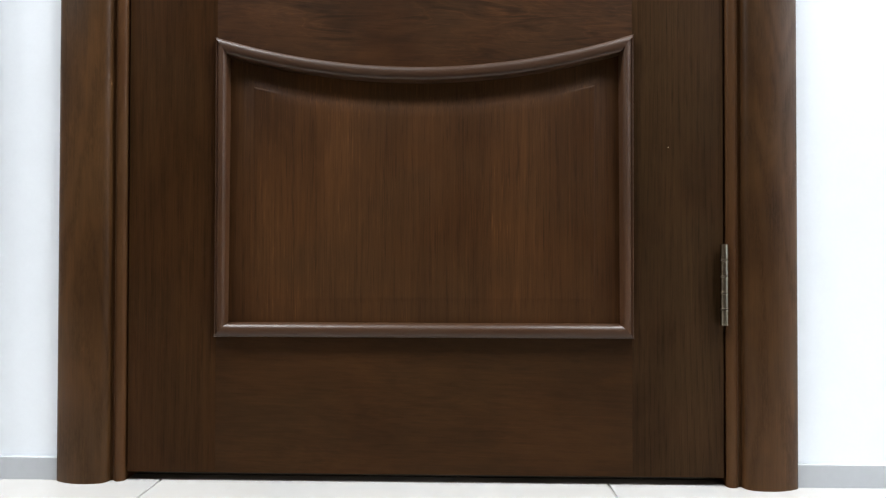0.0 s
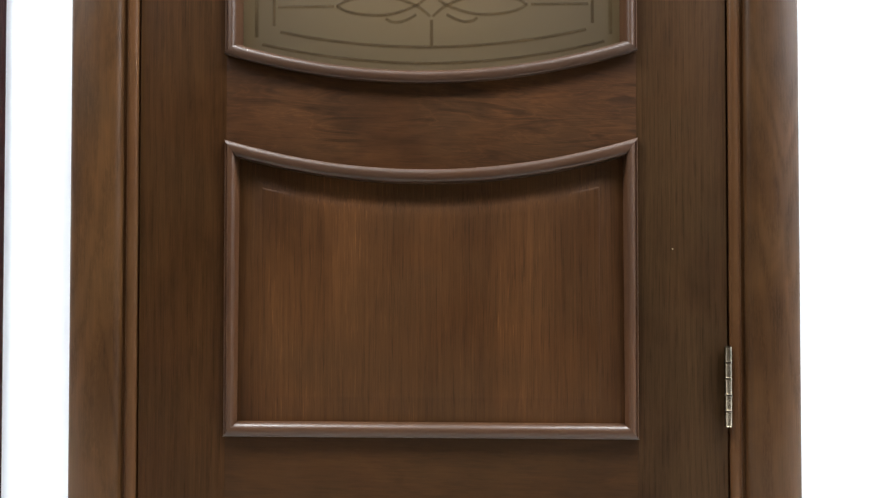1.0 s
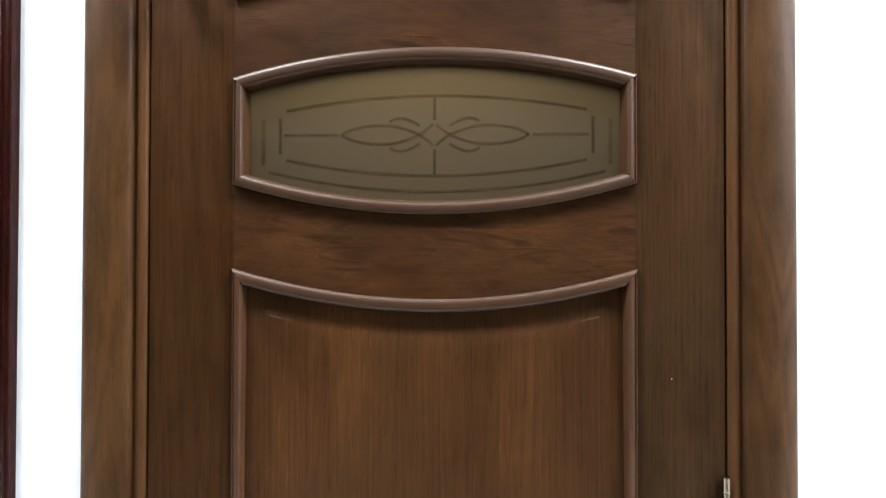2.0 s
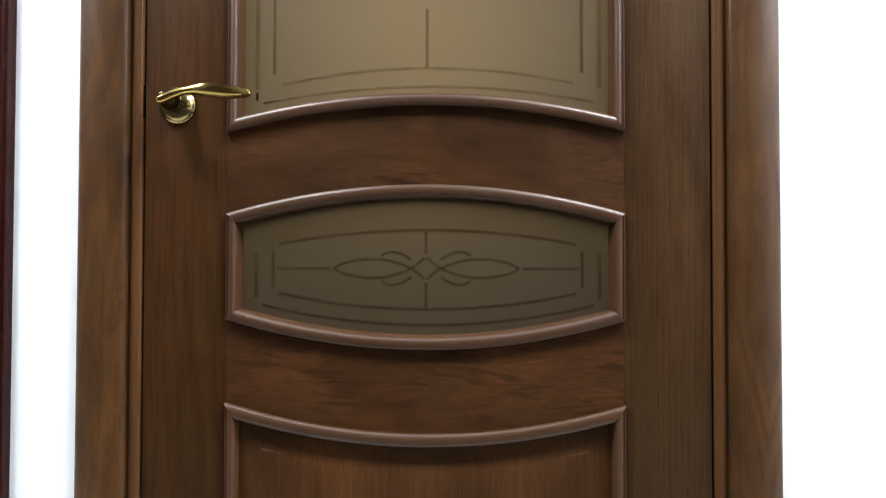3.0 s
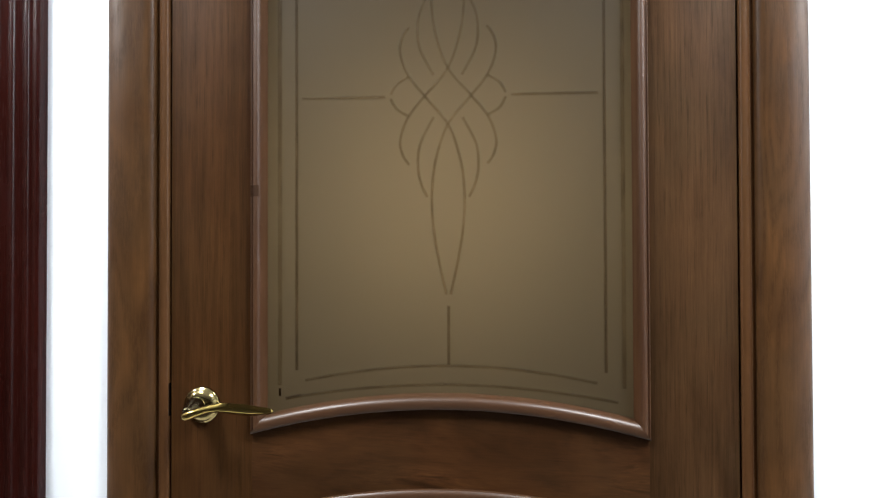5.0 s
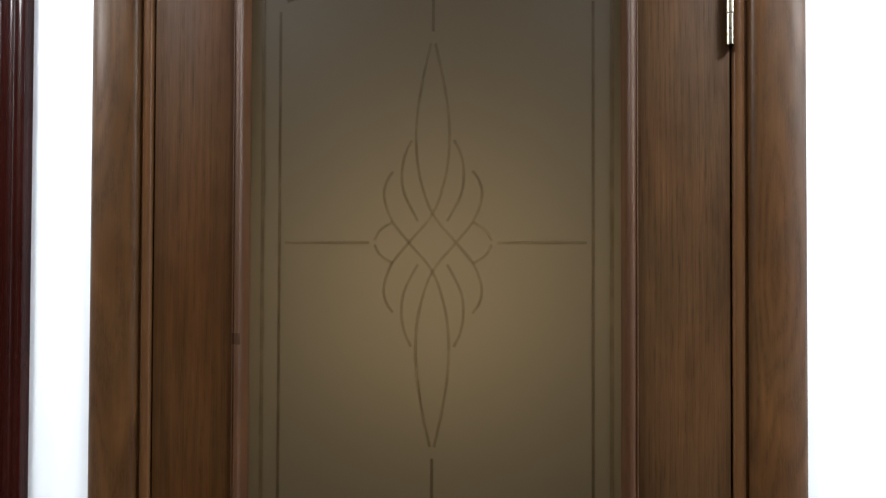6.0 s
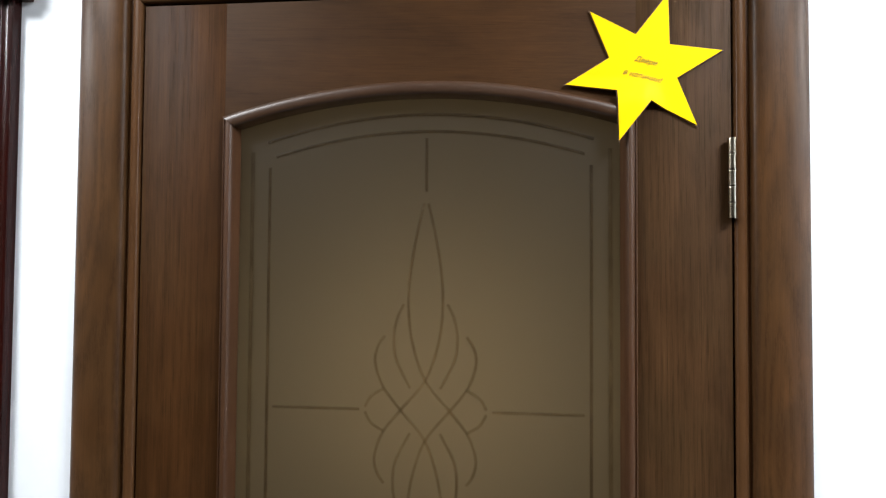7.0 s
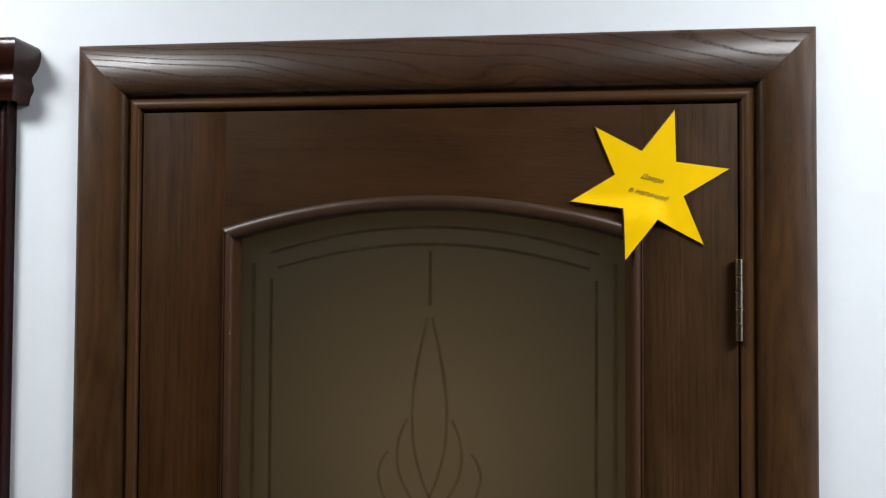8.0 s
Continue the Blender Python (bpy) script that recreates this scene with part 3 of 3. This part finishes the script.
# ---------------------------------------------------------------- hinges
def hinge(z0, z1):
    """A five-knuckle barrel with turned ends round a dark pin, and its two leaves in the gap."""
    cx, cy, r = 0.3975, -0.0080, 0.0052
    bm = bmesh.new()
    turned(bm, [(0.0018, z0 + 0.001), (0.0040, z0 + 0.0015), (0.0040, z1 - 0.0015), (0.0018, z1 - 0.001)], pose(cx, cy, 0), 20)
    pin = part("hinge", bm, DARK_METAL, door, "aged nickel butt hinge with a ringed barrel")
    step = (z1 - z0) / 5
    for i in range(5):
        a, b = z0 + i * step + 0.0006, z0 + (i + 1) * step - 0.0006
        bm = bmesh.new()
        turned(bm, [(0.0030, a), (r + 0.0001, a), (r + 0.0002, a + 0.0012), (r - 0.0003, a + 0.0014), (r - 0.0003, b - 0.0014), (r + 0.0002, b - 0.0012), (r + 0.0001, b), (0.0030, b)], pose(cx, cy, 0), 28)
        part("knuckle", bm, NICKEL, pin, smooth=40)
    for x0, x1 in ((0.3990, 0.4002), (0.4022, 0.4034)):
        bm = bmesh.new()
        box(bm, x0, x1, -0.006, 0.030, z0 + 0.001, z1 - 0.001)
        part("hinge_leaf", bm, NICKEL, pin)


hinge(0.2140, 0.3210)
hinge(1.7250, 1.8290)

# ---------------------------------------------------------------- handle
HX, HZ = -0.3530, 1.0215


def section(c, ahead, wide, tall, lean=0.0, ridge=0.85, n=24):
    """A ridged oval ring round c, upright to the direction ahead: wide across, tall up, its top leaning off the door."""
    ahead = Vector(ahead).normalized()
    flat, upright = ahead.cross(Vector((0, 0, 1))).normalized(), Vector((0, 0, 1))
    upright = flat.cross(ahead)
    across, up = flat * math.cos(lean) - upright * math.sin(lean), upright * math.cos(lean) + flat * math.sin(lean)
    ring = []
    for i in range(n):
        a = 2 * math.pi * i / n
        u, v = math.cos(a), math.sin(a)
        k = (1.0 + 0.14 * ridge) / (abs(u) + abs(v)) ** ridge
        ring.append(Vector(c) + across * (wide / 2) * u * k + up * (tall / 2) * v * k)
    return ring


# spine of the lever: x, y, z, width, height
SPINE = [(-0.3585, -0.0488, 1.0158, 0.0020, 0.0020), (-0.3575, -0.0490, 1.0162, 0.0075, 0.0080), (-0.3545, -0.0495, 1.0172, 0.0108, 0.0112), (-0.3480, -0.0503, 1.0196, 0.0128, 0.0128),
         (-0.3370, -0.0510, 1.0238, 0.0124, 0.0116), (-0.3220, -0.0515, 1.0284, 0.0114, 0.0104), (-0.3060, -0.0516, 1.0304, 0.0114, 0.0126), (-0.2900, -0.0512, 1.0296, 0.0100, 0.0172),
         (-0.2740, -0.0503, 1.0279, 0.0098, 0.0190), (-0.2600, -0.0494, 1.0268, 0.0094, 0.0170), (-0.2480, -0.0484, 1.0262, 0.0086, 0.0132), (-0.2375, -0.0474, 1.0260, 0.0082, 0.0102),
         (-0.2335, -0.0469, 1.0260, 0.0056, 0.0068), (-0.2318, -0.0467, 1.0260, 0.0018, 0.0020)]
bm = bmesh.new()
fine = []
for i in range(len(SPINE) - 1):
    for j in range(3):
        a, b = np.array(SPINE[i]), np.array(SPINE[i + 1])
        fine.append(a + (b - a) * j / 3)
fine.append(np.array(SPINE[-1]))
rows = []
for i, s in enumerate(fine):
    a, b = fine[max(i - 1, 0)], fine[min(i + 1, len(fine) - 1)]
    blade = min(1.0, max(0.0, (s[0] + 0.335) / 0.05))
    rows.append(section(s[:3], b[:3] - a[:3], s[3], s[4], radians(28) * blade, 0.85 * blade))
rod(bm, rows)
handle = part("door_handle", bm, BRASS, door, "polished brass lever handle on a round rose", smooth=60)
bm = bmesh.new()
FACE = pose(HX, 0, HZ, 90, 0, 0)
turned(bm, [(0.0262, -0.0002), (0.0264, 0.0030), (0.0256, 0.0046), (0.0236, 0.0054), (0.0226, 0.0066), (0.0206, 0.0088), (0.0170, 0.0112), (0.0128, 0.0126), (0.0110, 0.0128)], FACE, 48)
part("rose", bm, BRASS_OLD, handle, "stepped round brass rose", smooth=45)
bm = bmesh.new()
turned(bm, [(0.0105, 0.0120), (0.0120, 0.0150), (0.0138, 0.0200), (0.0142, 0.0250), (0.0134, 0.0300), (0.0112, 0.0360), (0.0086, 0.0410), (0.0066, 0.0450), (0.0056, 0.0485), (0.0030, 0.0500)], pose(HX, 0, HZ + 0.002, 90, 0, 0), 40)
part("neck", bm, BRASS_DARK_REFLECT, handle, "rounded brass neck, dark reflections put into its tone", smooth=60)
bm = bmesh.new()
box(bm, -0.4008, -0.3998, 0.0080, 0.0300, 0.985, 1.060, 0.0003)
part("latch_plate", bm, NICKEL, door, "thin metal latch plate on the door edge")

# ---------------------------------------------------------------- star sign
SX, SZ = 0.2885, 1.9235
sign = thing("star_sign", "yellow six-pointed star card with dark lettering stuck on the door", "sign")
sign.matrix_world = Matrix.Translation((SX, -0.0010, SZ))


def lift(x, z):
    """How far the card stands off the door: its lowest arm bends up over the moulding."""
    down, side = (min(1.0, max(0.0, k)) for k in ((-z - 0.010) / 0.038, (0.030 - x) / 0.032))
    return -0.0014 - 0.0092 * down * down * (3 - 2 * down) * side * side * (3 - 2 * side)


def star(bm, r_out, r_in, back, thick, dx=0.0, dz=0.0, steps=10):
    """A bent six-pointed card, as rings that shrink to its middle on the front and the back."""
    ring = []
    for i in range(12):
        a, r = radians(71.6 - 30 * i), r_out if i % 2 == 0 else r_in
        ring.append(Vector((r * math.cos(a), r * math.sin(a))))
    line = [ring[i].lerp(ring[(i + 1) % 12], j / 6) for i in range(12) for j in range(6)]
    rows = []
    for off, order in ((back, range(1, steps + 1)), (back - thick, range(steps, 0, -1))):
        for k in order:
            rows.append([(dx + p.x * k / steps, lift(p.x * k / steps, p.y * k / steps) + off, dz + p.y * k / steps) for p in line])
    grid = sheet(bm, rows, True)
    for row, off in ((grid[0], back), (grid[-1], back - thick)):
        c = bm.verts.new((dx, lift(0, 0) + off, dz))
        for i in range(len(row)):
            bm.faces.new((row[i], row[(i + 1) % len(row)], c))


bm = bmesh.new()
star(bm, 0.1020, 0.0452, 0.0, 0.0009)
part("card", bm, YELLOW, sign, "glossy yellow card face", smooth=20)
bm = bmesh.new()
star(bm, 0.1050, 0.0466, 0.0011, 0.0007, -0.0002, 0.0)
part("card_back", bm, CARD_EDGE, sign, "dark brown backing edge", smooth=20)


def lettering(text, x, z, size):
    """Printed words: the outlines of the built-in font, filled by the even-odd rule."""
    curve = bpy.data.curves.new("lettering", "FONT")
    curve.body, curve.size, curve.shear, curve.align_x, curve.align_y = text, 1.0, 0.30, "CENTER", "CENTER"
    curve.fill_mode, curve.resolution_u = "NONE", 4
    curve.offset = 0.058
    temp = new("lettering", curve)
    bpy.context.view_layer.update()
    line = bpy.data.meshes.new_from_object(temp.evaluated_get(bpy.context.evaluated_depsgraph_get()))
    bpy.data.objects.remove(temp)
    points = [Vector((v.co.x, v.co.y)) for v in line.vertices]
    edges = [tuple(e.vertices) for e in line.edges]
    co, _, tris, _, _, _ = geometry.delaunay_2d_cdt(points, edges, [], 0, 1e-6)
    kept = []
    for tri in tris:
        c = sum((co[k] for k in tri), Vector((0, 0))) / len(tri)
        crossed = 0
        for a, b in edges:
            p, q = points[a], points[b]
            if (p.y > c.y) != (q.y > c.y) and c.x < p.x + (c.y - p.y) * (q.x - p.x) / (q.y - p.y):
                crossed += 1
        if crossed % 2:
            kept.append(tri)
    me = bpy.data.meshes.new("lettering")
    lean = radians(16)
    flat = [(x + size * (p.x * math.cos(lean) + p.y * math.sin(lean)), z + size * (p.y * math.cos(lean) - p.x * math.sin(lean))) for p in co]
    me.from_pydata([(u, lift(u, v) - 0.0014, v) for u, v in flat], [], kept)
    me.materials.append(INK)
    ob = new("lettering", me)
    ob.parent = sign
    ob["label"] = "dark italic printed word"


lettering("Двери", 0.0035, 0.0085, 0.0092)
lettering("в наличии!", -0.0015, -0.0115, 0.0098)

# ---------------------------------------------------------------- the neighbouring dark surround
PIL_X0, PIL_X1, PIL_Y = -0.7000, -0.5955, -0.0100
CORNICE_X = PIL_X1 + 0.0045
neighbour = thing("fluted_door_surround", "dark red mahogany fluted pilaster with a moulded cornice on the wall", "door frame", "thing")
bm = bmesh.new()
prof = [(PIL_X1, WALL_Y), (PIL_X1, PIL_Y + 0.0025), (PIL_X1 - 0.0010, PIL_Y + 0.0006), (PIL_X1 - 0.0030, PIL_Y)]
prof += [(PIL_X1 - 0.0080, PIL_Y), (PIL_X1 - 0.0092, PIL_Y + 0.0006)]
x, wide = PIL_X1 - 0.0094, 0.0088
while x - wide > PIL_X0 + 0.004:
    for i in range(11):
        a = math.pi * i / 10
        prof.append((x - wide / 2 * (1 - math.cos(a)), PIL_Y + 0.0006 + 0.20 * wide * math.sin(a)))
    x -= wide
    prof += [(x - 0.0006, PIL_Y - 0.0002), (x - 0.0014, PIL_Y - 0.0004), (x - 0.0022, PIL_Y - 0.0002)]
    x, wide = x - 0.0028, 0.0205
prof += [(PIL_X0 + 0.002, PIL_Y), (PIL_X0, PIL_Y + 0.002), (PIL_X0, WALL_Y)]
rod(bm, [[(px, py, z) for px, py in prof] for z in (0.0, 2.046)])
part("pilaster", bm, MAHOGANY, neighbour, smooth=40)

CORNICE = [(0.0, 2.0440), (0.0135, 2.0440), (0.0150, 2.0500), (0.0165, 2.0570), (0.0195, 2.0610), (0.0210, 2.0670), (0.0198, 2.0730), (0.0178, 2.0780), (0.0172, 2.0830),
           (0.0200, 2.0880), (0.0245, 2.0930), (0.0285, 2.1010), (0.0305, 2.1080), (0.0312, 2.1150), (0.0305, 2.1210), (0.0280, 2.1260), (0.0240, 2.1285), (0.0, 2.1290)]
bm = bmesh.new()
rows = [[(PIL_X0 - 0.05, PIL_Y - e, z) for e, z in CORNICE], [(CORNICE_X + e, PIL_Y - e, z) for e, z in CORNICE], [(CORNICE_X + e, WALL_Y, z) for e, z in CORNICE]]
sheet(bm, rows)
core = [[(PIL_X0 - 0.05, WALL_Y, z), (PIL_X0 - 0.05, PIL_Y, z), (CORNICE_X, PIL_Y, z), (CORNICE_X, WALL_Y, z)] for z in (2.0445, 2.1288)]
rod(bm, core)
part("cornice", bm, MAHOGANY_ACROSS, neighbour, "moulded cornice with a mitred return", smooth=40)

# ---------------------------------------------------------------- floor tiles
PITCH, JOINT = 0.6050, 0.0030
bm = bmesh.new()
h = (PITCH - JOINT) / 2
rod(bm, [[(-h, -h, -0.0080), (h, -h, -0.0080), (h, h, -0.0080), (-h, h, -0.0080)], [(-h, -h, -0.0008), (h, -h, -0.0008), (h, h, -0.0008), (-h, h, -0.0008)],
         [(-h + 0.001, -h + 0.001, 0.0), (h - 0.001, -h + 0.001, 0.0), (h - 0.001, h - 0.001, 0.0), (-h + 0.001, h - 0.001, 0.0)]])
first = part("floor_tile", bm, TILE, floor, smooth=0)
tile_mesh = first.data
spots = [(0.249 - PITCH / 2 + PITCH * i, 0.0120 - PITCH / 2 - PITCH * j) for i in range(-5, 6) for j in range(0, 1)]
first.location = (*spots[0], 0)
for x, y in spots[1:]:
    ob = new("floor_tile", tile_mesh)
    ob.parent = floor
    ob.location = (x, y, 0)
